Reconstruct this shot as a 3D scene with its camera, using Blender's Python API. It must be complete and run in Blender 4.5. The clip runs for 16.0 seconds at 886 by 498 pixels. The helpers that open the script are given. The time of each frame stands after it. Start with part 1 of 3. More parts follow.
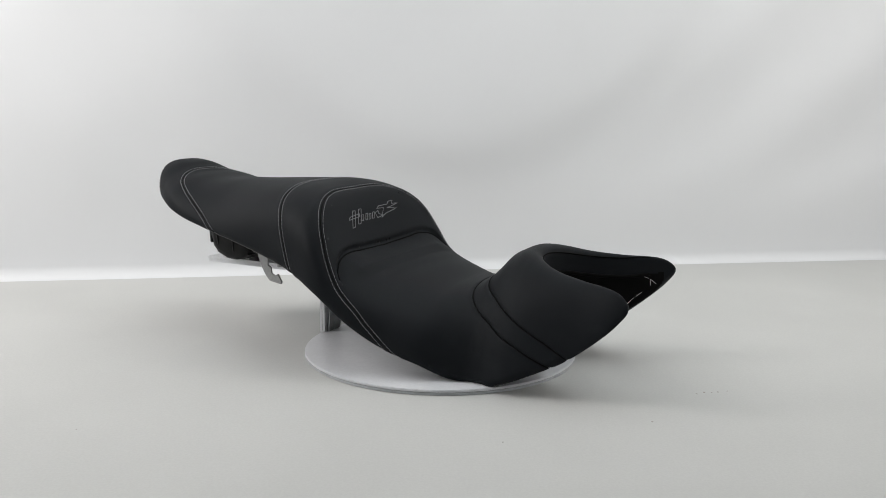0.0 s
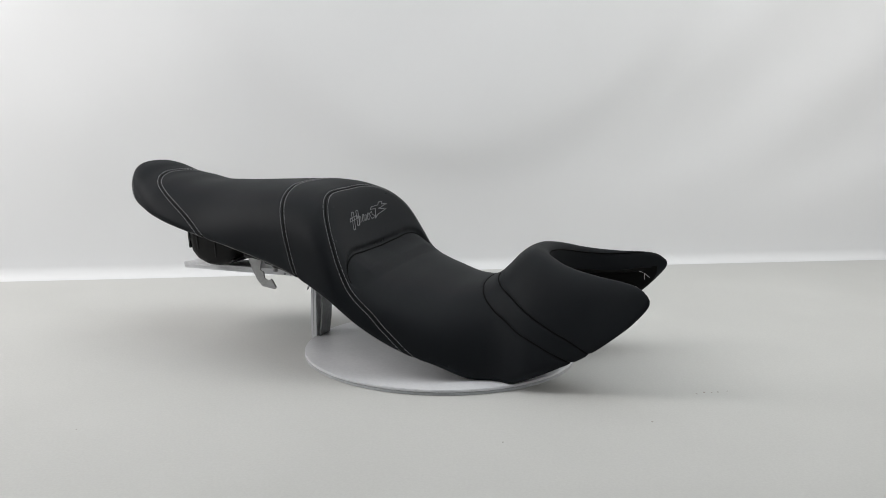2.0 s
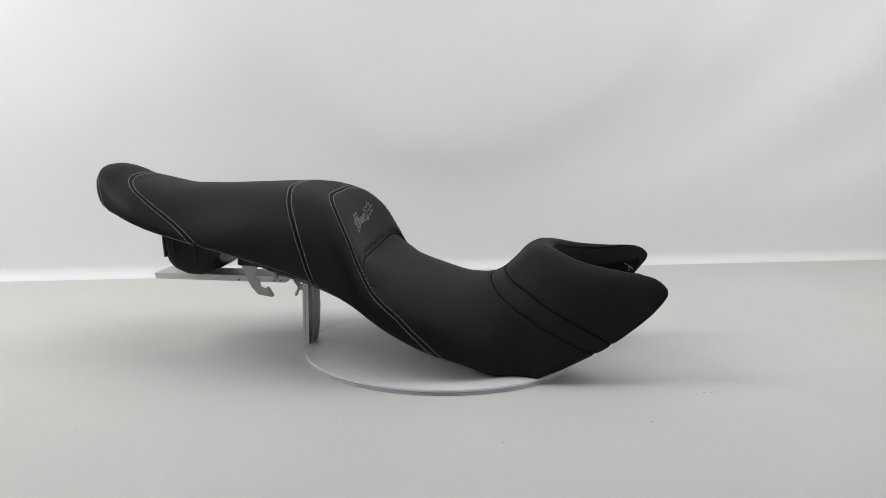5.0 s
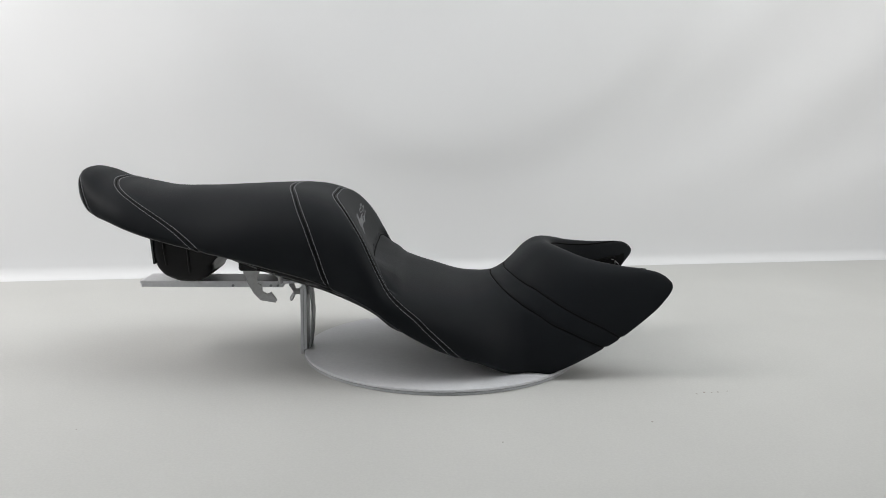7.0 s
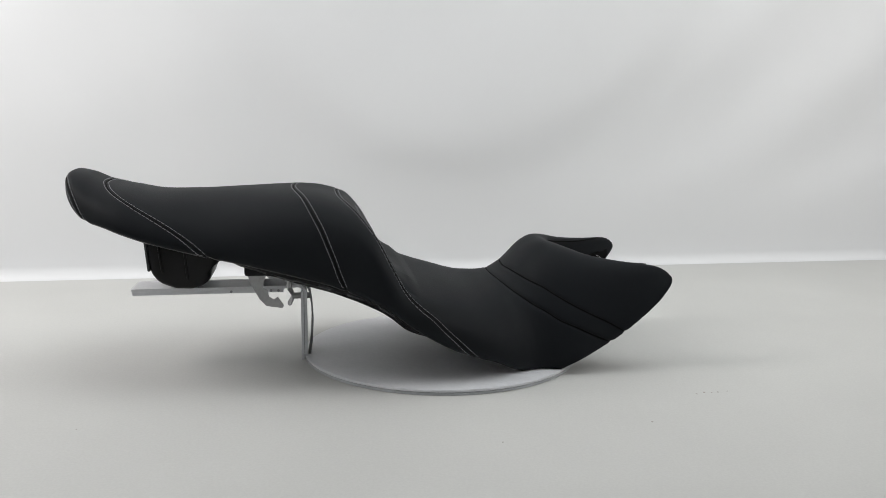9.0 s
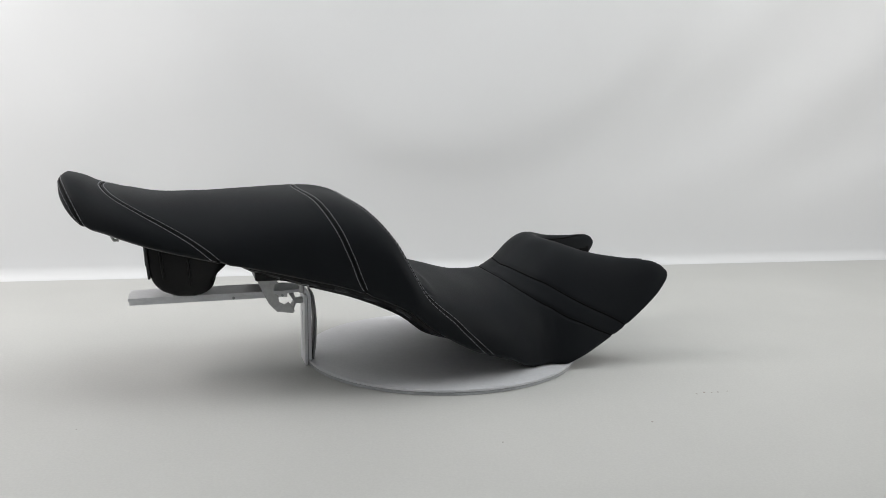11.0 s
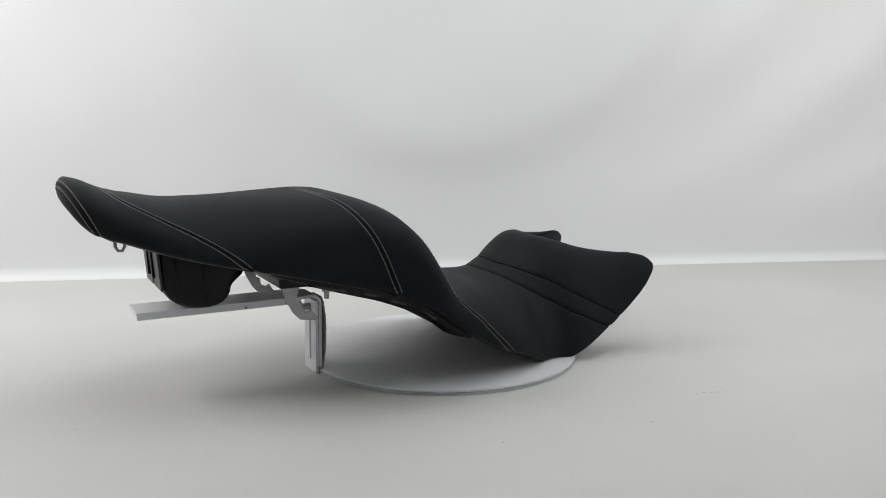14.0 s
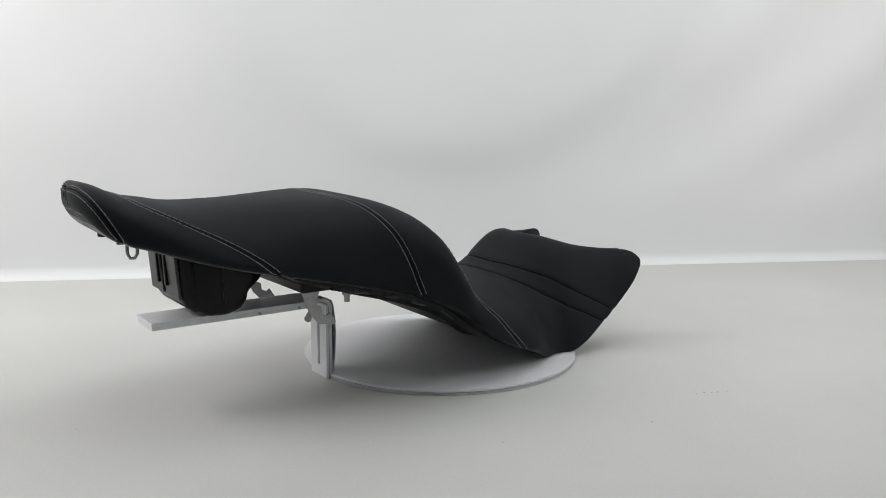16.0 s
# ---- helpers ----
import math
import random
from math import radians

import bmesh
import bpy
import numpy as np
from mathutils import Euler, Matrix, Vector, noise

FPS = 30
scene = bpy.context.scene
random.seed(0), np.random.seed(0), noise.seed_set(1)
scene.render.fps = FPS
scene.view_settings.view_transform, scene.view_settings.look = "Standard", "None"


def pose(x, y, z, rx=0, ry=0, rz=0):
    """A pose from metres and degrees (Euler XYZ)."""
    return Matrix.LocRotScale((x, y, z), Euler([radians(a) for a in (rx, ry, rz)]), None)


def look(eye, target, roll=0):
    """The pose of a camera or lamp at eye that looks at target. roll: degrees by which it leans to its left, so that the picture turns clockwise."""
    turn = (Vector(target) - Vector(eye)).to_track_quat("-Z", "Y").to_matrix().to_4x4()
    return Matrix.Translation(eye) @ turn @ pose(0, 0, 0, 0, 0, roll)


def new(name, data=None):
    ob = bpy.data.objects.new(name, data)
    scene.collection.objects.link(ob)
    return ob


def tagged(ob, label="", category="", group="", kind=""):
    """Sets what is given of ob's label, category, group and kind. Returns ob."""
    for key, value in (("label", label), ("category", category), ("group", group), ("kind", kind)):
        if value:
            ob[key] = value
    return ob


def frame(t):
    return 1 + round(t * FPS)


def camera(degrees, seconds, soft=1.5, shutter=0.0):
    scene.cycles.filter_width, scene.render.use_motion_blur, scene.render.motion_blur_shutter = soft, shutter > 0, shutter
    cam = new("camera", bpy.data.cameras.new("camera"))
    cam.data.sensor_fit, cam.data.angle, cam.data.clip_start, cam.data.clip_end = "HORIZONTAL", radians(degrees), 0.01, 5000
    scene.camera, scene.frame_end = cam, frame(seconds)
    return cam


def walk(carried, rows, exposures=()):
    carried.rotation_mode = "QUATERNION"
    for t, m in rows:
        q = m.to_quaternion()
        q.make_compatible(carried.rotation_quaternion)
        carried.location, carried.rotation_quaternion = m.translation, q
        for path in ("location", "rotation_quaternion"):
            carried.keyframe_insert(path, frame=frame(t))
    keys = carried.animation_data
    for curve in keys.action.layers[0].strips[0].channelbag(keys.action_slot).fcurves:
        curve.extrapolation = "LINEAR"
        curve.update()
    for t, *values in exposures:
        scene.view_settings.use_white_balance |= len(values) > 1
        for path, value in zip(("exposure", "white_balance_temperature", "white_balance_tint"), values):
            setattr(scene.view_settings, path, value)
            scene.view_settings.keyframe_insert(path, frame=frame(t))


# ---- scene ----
# ---- camera: it stands still before the turntable ----
cam = camera(58.86, 16.0, soft=.7)
EYE = look((0, -1.0, .2884), (.0022, 0, .1270), .654)
walk(cam, [(0, EYE), (16, EYE)], exposures=[(0, 0.0, 6500, 10), (16, 0.0, 6500, 10)])


def turn(t):
    """The turntable's angle in degrees."""
    return -25.96 + math.degrees(.07017 * t - .00030165 * (t - 8)**2)


# ---- light: a photo tent with soft lamps above and at both sides ----
world = bpy.data.worlds.new("world")
scene.world = world
world.use_nodes = True
world.node_tree.nodes["Background"].inputs[0].default_value = (.9, .95, 1, 1)
world.node_tree.nodes["Background"].inputs[1].default_value = .25


def area(name, m, sx, sy, power, colour=(1, 1, 1)):
    d = bpy.data.lights.new(name, "AREA")
    d.shape, d.size, d.size_y, d.energy, d.color = "RECTANGLE", sx, sy, power, colour
    ob = new(name, d)
    ob.matrix_world = m
    return ob


area("softbox_top", look((.22, .05, 1.35), (.19, .10, 0)), 1.5, .8, 5.1, (.925, .977, 1))
area("softbox_left", look((-1.25, -.15, 1.02), (-.15, .6, .74)), .6, .9, 12.9, (1, .966, .955))
area("softbox_right", look((1.25, -.10, .95), (.2, .65, .64)), .6, .9, 5.9, (1, .965, .94))

# ---- materials ----


def material(name, colour, rough, metal=0.0, grain=0.0, scale=200.0, stain=.12, stain_scale=6.0, detail=4.0, spec=.5, bump_dist=.001):
    m = bpy.data.materials.new(name)
    m.use_nodes = True
    nt = m.node_tree
    b = nt.nodes["Principled BSDF"]
    b.inputs["Roughness"].default_value, b.inputs["Metallic"].default_value = rough, metal
    b.inputs["Specular IOR Level"].default_value = spec
    co = nt.nodes.new("ShaderNodeTexCoord")
    n1 = nt.nodes.new("ShaderNodeTexNoise")
    n1.inputs["Scale"].default_value, n1.inputs["Detail"].default_value = stain_scale, detail
    n2 = nt.nodes.new("ShaderNodeTexNoise")
    n2.inputs["Scale"].default_value, n2.inputs["Detail"].default_value = scale, 3
    for n in (n1, n2):
        nt.links.new(co.outputs["Object"], n.inputs["Vector"])
    ramp = nt.nodes.new("ShaderNodeMapRange")
    ramp.inputs[1].default_value, ramp.inputs[2].default_value = .25, .75
    ramp.inputs[3].default_value, ramp.inputs[4].default_value = 1 - stain, 1 + stain
    nt.links.new(n1.outputs[0], ramp.inputs[0])
    ramp2 = nt.nodes.new("ShaderNodeMapRange")
    ramp2.inputs[1].default_value, ramp2.inputs[2].default_value = .3, .7
    ramp2.inputs[3].default_value, ramp2.inputs[4].default_value = 1 - stain * .6, 1 + stain * .6
    nt.links.new(n2.outputs[0], ramp2.inputs[0])
    mul = nt.nodes.new("ShaderNodeMath")
    mul.operation = "MULTIPLY"
    nt.links.new(ramp.outputs[0], mul.inputs[0])
    nt.links.new(ramp2.outputs[0], mul.inputs[1])
    sc = nt.nodes.new("ShaderNodeVectorMath")
    sc.operation = "SCALE"
    sc.inputs[0].default_value = colour
    nt.links.new(mul.outputs[0], sc.inputs["Scale"])
    nt.links.new(sc.outputs[0], b.inputs["Base Color"])
    rr = nt.nodes.new("ShaderNodeMapRange")
    rr.inputs[3].default_value, rr.inputs[4].default_value = rough * .88, min(1, rough * 1.12)
    nt.links.new(n1.outputs[0], rr.inputs[0])
    nt.links.new(rr.outputs[0], b.inputs["Roughness"])
    if grain:
        bp = nt.nodes.new("ShaderNodeBump")
        bp.inputs["Strength"].default_value, bp.inputs["Distance"].default_value = grain, bump_dist
        nt.links.new(n2.outputs[0], bp.inputs["Height"])
        nt.links.new(bp.outputs[0], b.inputs["Normal"])
    return m


VINYL = material("black_vinyl", (.0094, .0110, .0129), .56, grain=.10, scale=900, stain=.10, stain_scale=9, spec=.10)
WHITE2 = material("greyed_white_paint", (.52, .53, .55), .45, stain=.12, stain_scale=40)
PLASTIC = material("black_plastic", (.006, .006, .0065), .36, grain=.08, scale=300, stain=.2, stain_scale=20, spec=.2)
CORD = material("dull_black_cord", (.004, .004, .004), .9, spec=.1)
# black plastic lightened for the tray's lit rear
PLASTIC_LIT = material("black_plastic_lightened", (.020, .021, .022), .42, grain=.05, scale=300, stain=.2, stain_scale=30)
THREAD = material("grey_thread", (.25, .25, .26), .8, scale=700)
WHITE = material("white_painted_steel", (.74, .75, .77), .38, grain=.04, scale=240, stain=.05, stain_scale=14)
EDGE = material("bare_edge", (.30, .31, .32), .5, scale=150, stain=.25, stain_scale=40)
STEEL = material("zinc_steel", (.36, .36, .36), .42, metal=.85, grain=.06, scale=260, stain=.12, stain_scale=30)
CLIP = material("smoked_plastic", (.055, .057, .060), .22, stain=.3, stain_scale=60)
CLOTH = material("white_backdrop_cloth", (.787, .798, .805), .85, grain=.10, scale=900, stain=.015, stain_scale=3, spec=.2)
# the same cloth on the floor, its dimmer, warmer light put into the colour
CLOTH_DIM = material("backdrop_cloth_dimmed", (.572, .576, .556), .6, grain=.06, scale=400, stain=.045, stain_scale=3.5, spec=.3)
SPECK = material("dark_speck", (.36, .34, .31), .8)


def mesh_of(name, verts, faces, mat, smooth=True):
    me = bpy.data.meshes.new(name)
    me.from_pydata([tuple(map(float, v)) for v in verts], [], [tuple(map(int, f)) for f in faces])
    me.materials.append(mat)
    if smooth:
        me.polygons.foreach_set("use_smooth", [True] * len(me.polygons))
    me.update()
    return me


def part(name, bm, mat, parent, label="", smooth=False):
    """Links a bmesh, or a mesh, as one object under a thing or a part."""
    if isinstance(bm, bmesh.types.BMesh):
        me = bpy.data.meshes.new(name)
        bmesh.ops.recalc_face_normals(bm, faces=bm.faces)
        for f in bm.faces:
            f.smooth = smooth
        bm.to_mesh(me)
        bm.free()
        me.materials.append(mat)
    else:
        me = bm
    ob = new(name, me)
    ob.parent = parent
    if label:
        tagged(ob, label)
    return ob


def box(bm, m, sx, sy, sz, bevel=.001, seg=2):
    g = bmesh.ops.create_cube(bm, size=1.0, matrix=m @ Matrix.Diagonal((sx, sy, sz, 1)))
    if bevel:
        es = list({e for v in g["verts"] for e in v.link_edges})
        bmesh.ops.bevel(bm, geom=es, offset=bevel, segments=seg, affect="EDGES", profile=.5)


def rod(bm, m, r, length, seg=20, r2=None):
    return bmesh.ops.create_cone(bm, cap_ends=True, segments=seg, radius1=r, radius2=r if r2 is None else r2, depth=length, matrix=m)


def plate(bm, outline, thick, m, bevel=.0005):
    """A flat plate cut to an outline in x, y and thick along z, at m."""
    lo = [bm.verts.new(m @ Vector((x, y, -thick / 2))) for x, y in outline]
    hi = [bm.verts.new(m @ Vector((x, y, thick / 2))) for x, y in outline]
    n = len(outline)
    bm.faces.new(lo[::-1])
    bm.faces.new(hi)
    for i in range(n):
        bm.faces.new((lo[i], lo[(i + 1) % n], hi[(i + 1) % n], hi[i]))


def tube(bm, pts, r, seg=8):
    """A round wire through points."""
    pts = [Vector(p) for p in pts]
    rings = []
    side = None
    for i, p in enumerate(pts):
        d = (pts[min(i + 1, len(pts) - 1)] - pts[max(i - 1, 0)]).normalized()
        if side is None:
            side = d.orthogonal().normalized()
        side = (side - d * side.dot(d)).normalized()
        up = d.cross(side)
        rings.append([bm.verts.new(p + r * (math.cos(a) * side + math.sin(a) * up)) for a in [2 * math.pi * k / seg for k in range(seg)]])
    for a, b in zip(rings, rings[1:]):
        for k in range(seg):
            bm.faces.new((a[k], a[(k + 1) % seg], b[(k + 1) % seg], b[k]))
    bm.faces.new(rings[0][::-1])
    bm.faces.new(rings[-1])


# ---- the tent: floor sheet, sweep and back wall in one cloth ----
FLOOR = -.008
WALL_Y = .607
WALL_YAW = math.radians(10.9)


def step(x):
    x = min(1, max(0, x))
    return x * x * (3 - 2 * x)


def fold(s, h):
    """Slack of the hanging cloth at s along the wall and h above the floor; negative is towards the room."""
    k = step((h - .10) / .16)
    # a wide billow hangs down between the upper corners; its lip runs in a bow
    e = h - .275 - 1.25 * (s - .03)**2
    sag = -.0115 * (math.exp(-e / .30) if e > 0 else step((e + .13) / .13))
    # long slanting folds at both sides
    right = .0045 * math.sin(24 * (s * .62 - h * .80) - 1.0) * step((s - .25) / .35)
    left = .0040 * math.sin(20 * (s * .75 + h * .55) + .6) * step((-.30 - s) / .3)
    loose = .010 * noise.noise((s * 2.2, h * 2.0, 2.0)) + .0030 * noise.noise((s * 6 + h * 3, h * 5 - s * 3, 7.0))
    return k * (sag + right + left + loose)


def backdrop():
    verts, faces = [], []
    ss = np.linspace(-2.4, 2.4, 161)
    prof = [(-2.6, 0), (-1.0, 0), (-.4, 0), (-.25, 0), (-.13, 0), (-.07, 0), (-.035, 0)]
    prof += [(-.022 + .022 * math.sin(a), .022 - .022 * math.cos(a)) for a in np.linspace(0, math.pi / 2, 11)]
    prof += [(.0, h) for h in np.linspace(.045, 2.0, 72)]
    c, s_ = math.cos(WALL_YAW), math.sin(WALL_YAW)
    for s in ss:
        for d, h in prof:
            y = d + fold(s, h)
            verts.append((s * c - y * s_, WALL_Y + s * s_ + y * c, FLOOR - .003 + h))
    n = len(prof)
    for i in range(len(ss) - 1):
        for j in range(n - 1):
            faces.append((i * n + j, (i + 1) * n + j, (i + 1) * n + j + 1, i * n + j + 1))
    ob = new("backdrop", mesh_of("backdrop", verts, faces, CLOTH))
    return tagged(ob, "white slack cloth backdrop of a photo tent", "backdrop", kind="structure")


def dimmed_floor():
    """The cloth's floor, coloured darker; the strip left bare at the wall reads as the sweep's highlight."""
    bm = bmesh.new()
    c, s_ = math.cos(WALL_YAW), math.sin(WALL_YAW)
    back = [(s * c + .045 * s_, WALL_Y + s * s_ - .045 * c + .004 * math.sin(3.3 * s)) for s in np.linspace(-2.3, 2.3, 60)]
    top = [bm.verts.new((x, y, FLOOR)) for x, y in back] + [bm.verts.new((x, -2.05, FLOOR)) for x, _ in back[::-1]]
    bm.faces.new(top)
    ob = part("floor", bm, CLOTH_DIM, None)
    for v in ob.data.polygons:
        v.use_smooth = False
    return tagged(ob, "white cloth floor of the tent, coloured darker for its dimmer light", "floor", kind="structure")


backdrop()
dimmed_floor()


def tent_panel(name, m, sx, sy, label):
    bm = bmesh.new()
    box(bm, m, sx, sy, .01, 0)
    ob = part(name, bm, CLOTH, None)
    return tagged(ob, label, "tent wall", kind="structure")


# assumed sides and roof, out of view, added to bounce the lamps' light
tent_panel("wall_left", pose(-1.75, -.9, .9, 0, 90, 0), 2.0, 3.6, "white cloth side of a photo tent")
tent_panel("wall_right", pose(1.75, -.9, .9, 0, 90, 0), 2.0, 3.6, "white cloth side of a photo tent")
tent_panel("wall_rear", pose(0, -2.1, .9, 90, 0, 0), 4.0, 2.0, "white cloth closing the photo tent")
tent_panel("ceiling", pose(0, -.7, 1.75, 0, 0, 0), 4.0, 3.6, "white cloth roof of a photo tent")

# ---- the seat's form ----
# stations along the seat (metres, tail negative) and the section's crown, lower edge and half width there
SU = np.array([-.4350, -.4200, -.4050, -.3900, -.3700, -.3500, -.3000, -.2400, -.1800, -.1550, -.1400, -.1250, -.1100, -.0950, -.0800, -.0650, -.0500, -.0300, -.0100, .0400, .0800, .0950, .1100, .1250, .1400, .1550, .1700, .1850, .2000, .2200, .2350, .2550, .2700, .2800])
ZT = np.array([.2380, .2300, .2203, .2145, .2106, .2070, .2063, .2081, .2088, .2073, .2043, .1998, .1929, .1767, .1496, .1236, .1124, .1052, .1008, .0922, .1032, .1173, .1330, .1399, .1392, .1356, .1315, .1290, .1277, .1275, .1288, .1322, .1352, .1373])
ZB = np.array([.1811, .1741, .1724, .1706, .1651, .1588, .1459, .1333, .1197, .1142, .1100, .1048, .0990, .0924, .0838, .0716, .0605, .0479, .0370, .0186, .0008, .0005, .0005, .0007, .0069, .0134, .0204, .0278, .0356, .0490, .0607, .0733, .0805, .0781])
WB = np.array([.0951, .0896, .0900, .0942, .1011, .1062, .1126, .1217, .1317, .1382, .1423, .1471, .1522, .1568, .1592, .1578, .1566, .1543, .1511, .1432, .1254, .1204, .1202, .1238, .1252, .1236, .1204, .1171, .1150, .1134, .1133, .1155, .1182, .1227])
NU = np.array([-.42, -.30, -.12, .0, .12, .27])
NN = np.array([2.8456, 2.3963, 3.7423, 2.4644, 2.3974, 3.5492])
MM = np.array([3.0525, 1.6812, 3.7553, 3.1100, 1.3000, 1.3000])
TAIL, NOSE, NOTCH, NOTCH_W = -0.4419, 0.2889, .1430, .0748
CAP, CAP_POWER, CAP_HIGH, NOSE_CAP, NOSE_HIGH, SCOOP = 0.0809, 2.4372, 0.7012, 0.0603, 0.9476, 0.0139
LEAN = math.radians(1.15)


def curve(x, X, Y):
    """Smooth curve through the points X, Y."""
    x = np.clip(x, X[0], X[-1])
    h = np.diff(X)
    d = np.diff(Y) / h
    m = np.concatenate([[d[0]], (d[1:] * h[:-1] + d[:-1] * h[1:]) / (X[2:] - X[:-2]), [d[-1]]])
    i = np.clip(np.searchsorted(X, x) - 1, 0, len(X) - 2)
    t = (x - X[i]) / h[i]
    return ((2 * t**3 - 3 * t**2 + 1) * Y[i] + (t**3 - 2 * t**2 + t) * h[i] * m[i]
            + (3 * t**2 - 2 * t**3) * Y[i + 1] + (t**3 - t**2) * h[i] * m[i + 1])


def smax(a, b, k):
    h = np.clip(.5 + .5 * (a - b) / k, 0, 1)
    return b + (a - b) * h + k * h * (1 - h)


def section(u):
    a, b, c = curve(u, SU, ZT), curve(u, SU, ZB), curve(u, SU, WB)
    n, m = curve(u, NU, NN), curve(u, NU, MM)
    e1 = np.clip(1 - np.clip((TAIL + CAP - u) / CAP, 0, 1)**CAP_POWER, .0004, 1)**(1 / CAP_POWER)
    e2 = np.sqrt(np.clip(1 - np.clip((u - NOSE + NOSE_CAP) / NOSE_CAP, 0, 1)**2, .0004, 1))
    kz = np.where(u < 0, CAP_HIGH, NOSE_HIGH)
    zm = b + kz * (a - b)
    return zm + (a - zm) * e1 * e2, zm + (b - zm) * e1 * e2, c * e1 * np.where(u > 0, .72 + .28 * e2, 1), n, m


def notch_field(u, v):
    x = np.clip(NOTCH + .11 - u, 0, None) / .11
    y = np.abs(v) / (NOTCH_W * (1 + .42 * np.clip((u - .19) / .09, 0, 1)**2))
    return np.sqrt(x**2 + y**2) - 1


def body(u, v, z):
    """Signed field of the cushion, about metres near its skin, and the girth: 0 on the crown, 1 on the lower edge."""
    # the backrest is scooped towards the middle
    u0 = u
    u = u + SCOOP * np.clip(1 - (v / .13)**2, 0, 1) * np.exp(-((u + .095) / .04)**2)
    a, b, c, n, m = section(u)
    u = u0
    # in front the crown parts into the ridges of two wings
    k = np.clip((u - .09) / .12, 0, 1)
    ridge = .076 * k * k * (3 - 2 * k)
    soft = .35 * ridge
    r = (np.abs(v) - ridge + np.sqrt((np.abs(v) - ridge)**2 + soft**2)) / (c - ridge + np.sqrt((c - ridge)**2 + soft**2))
    q = np.clip((z - b) / (a - b), 0, None)
    f = (r**n + q**m + 1e-9)
    e = 2 / (n + m)
    g = f**e - 1
    # scale to a distance by the slope of the section
    slope = e * f**(e - 1) * np.sqrt((n * r**(n - 1) / c)**2 + (m * q**(m - 1) / (a - b))**2)
    d = g / np.maximum(slope, 4.0)
    girth = np.arctan2(np.abs(v) / c, q + 1e-6) / (np.pi / 2)
    d = smax(d, b - z, .010)
    # end caps
    d = smax(d, TAIL - u, .004)
    d = smax(d, u - NOSE, .004)
    # tank cut-out between the two front wings
    w = notch_field(u, v) * .075
    d = smax(d, -w, .011)
    return d, girth


# seams: place along the seat by girth (0 on the crown, 1 on the lower edge)
GIRTH = np.array([0, .12, .25, .36, .47, .55, .62, .72, .80, .90, 1.0])
SEAM_REAR = np.array([-.3997, -.3993, -.3953, -.3884, -.3741, -.3576, -.3425, -.3235, -.3093, -.2922, -.2742])
SEAM_MID = np.array([-.1862, -.1851, -.1811, -.1749, -.1681, -.1618, -.1556, -.1481, -.1424, -.1363, -.1283])
SEAM_BACK = np.array([-.1326, -.1329, -.1300, -.1200, -.1030, -.0835, -.0650, -.0350, -.0207, -.0008, .0201])
SEAM_TAIL = np.array([-.4406, -.4404, -.4397, -.4394, -.4378, -.4362, -.4331, -.4273, -.4225, -.4164, -.4097])
LINE_A = np.array([.0649, .0665, .0709, .0776, .0873, .0960, .1060, .1282, .1513, .1744, .1938])
LINE_B = np.array([.0822, .0844, .0891, .0965, .1083, .1221, .1382, .1648, .1834, .2003, .2125])


def off_line(u, g, line):
    """Signed distance along the skin from a seam, about."""
    w = curve(g, GIRTH, line)
    k = (curve(g + .02, GIRTH, line) - curve(g - .02, GIRTH, line)) / .04
    return (u - w) / np.sqrt(1 + (k / .22)**2)


CREASE_V = np.array([0, .06, .09, .11, .122, .131, .138])
CREASE_Z = np.array([.1290, .1305, .1315, .1285, .1235, .1160, .1060])


def off_crease(v, z):
    """Signed distance from the crease at the backrest's foot, about; positive towards the rider's panel."""
    return .85 * (curve(np.abs(v), CREASE_V, CREASE_Z) - z)


GROOVES = ((SEAM_REAR, .0010, .0017, .0003), (SEAM_MID, .0010, .0017, .0003), (SEAM_BACK, .0010, .0017, .0003),
           (SEAM_TAIL, .0009, .0019, .0003), (LINE_A, .0015, .0019, .0), (LINE_B, .0015, .0019, .0))


def skin(u, v, z):
    """The cushion with its seams pressed in."""
    D, G = body(u, v, z)
    near = np.abs(D) < .014
    if not near.any():
        return D, G
    u, v, z, g, d = u[near], v[near], z[near], G[near], D[near]
    for line, depth, w, rim in GROOVES:
        h = off_line(u, g, line)
        d = d + depth * np.exp(-(h / w)**2) - rim * np.exp(-((np.abs(h) - .0065) / .0035)**2)
    h = off_crease(v, z)
    along = np.clip((-.045 - u) / .012, 0, 1) * np.clip((u + .135) / .012, 0, 1)
    fade = along * np.clip((.141 - np.abs(v)) / .012, 0, 1)
    puff = along * np.clip((.130 - np.abs(v)) / .030, 0, 1)
    d = d + fade * .0100 * np.exp(-(h / .0046)**2) - puff * .0040 * np.exp(-((h - .016) / .011)**2)
    D = D.copy()
    D[near] = d
    return D, G


def slope(u, v, z, e=.0006, d0=None):
    if d0 is None:
        d0 = skin(u, v, z)[0]
    return np.stack([skin(u + e, v, z)[0] - d0, skin(u, v + e, z)[0] - d0, skin(u, v, z + e)[0] - d0], -1) / e


def settle(P, rounds=3):
    """Bring points onto the skin."""
    for _ in range(rounds):
        d = skin(P[:, 0], P[:, 1], P[:, 2])[0]
        g = slope(P[:, 0], P[:, 1], P[:, 2], .0006, d)
        n2 = (g * g).sum(1)
        step = np.clip(d / np.maximum(n2, .05), -.003, .003)
        P = P - g * step[:, None]
    return P


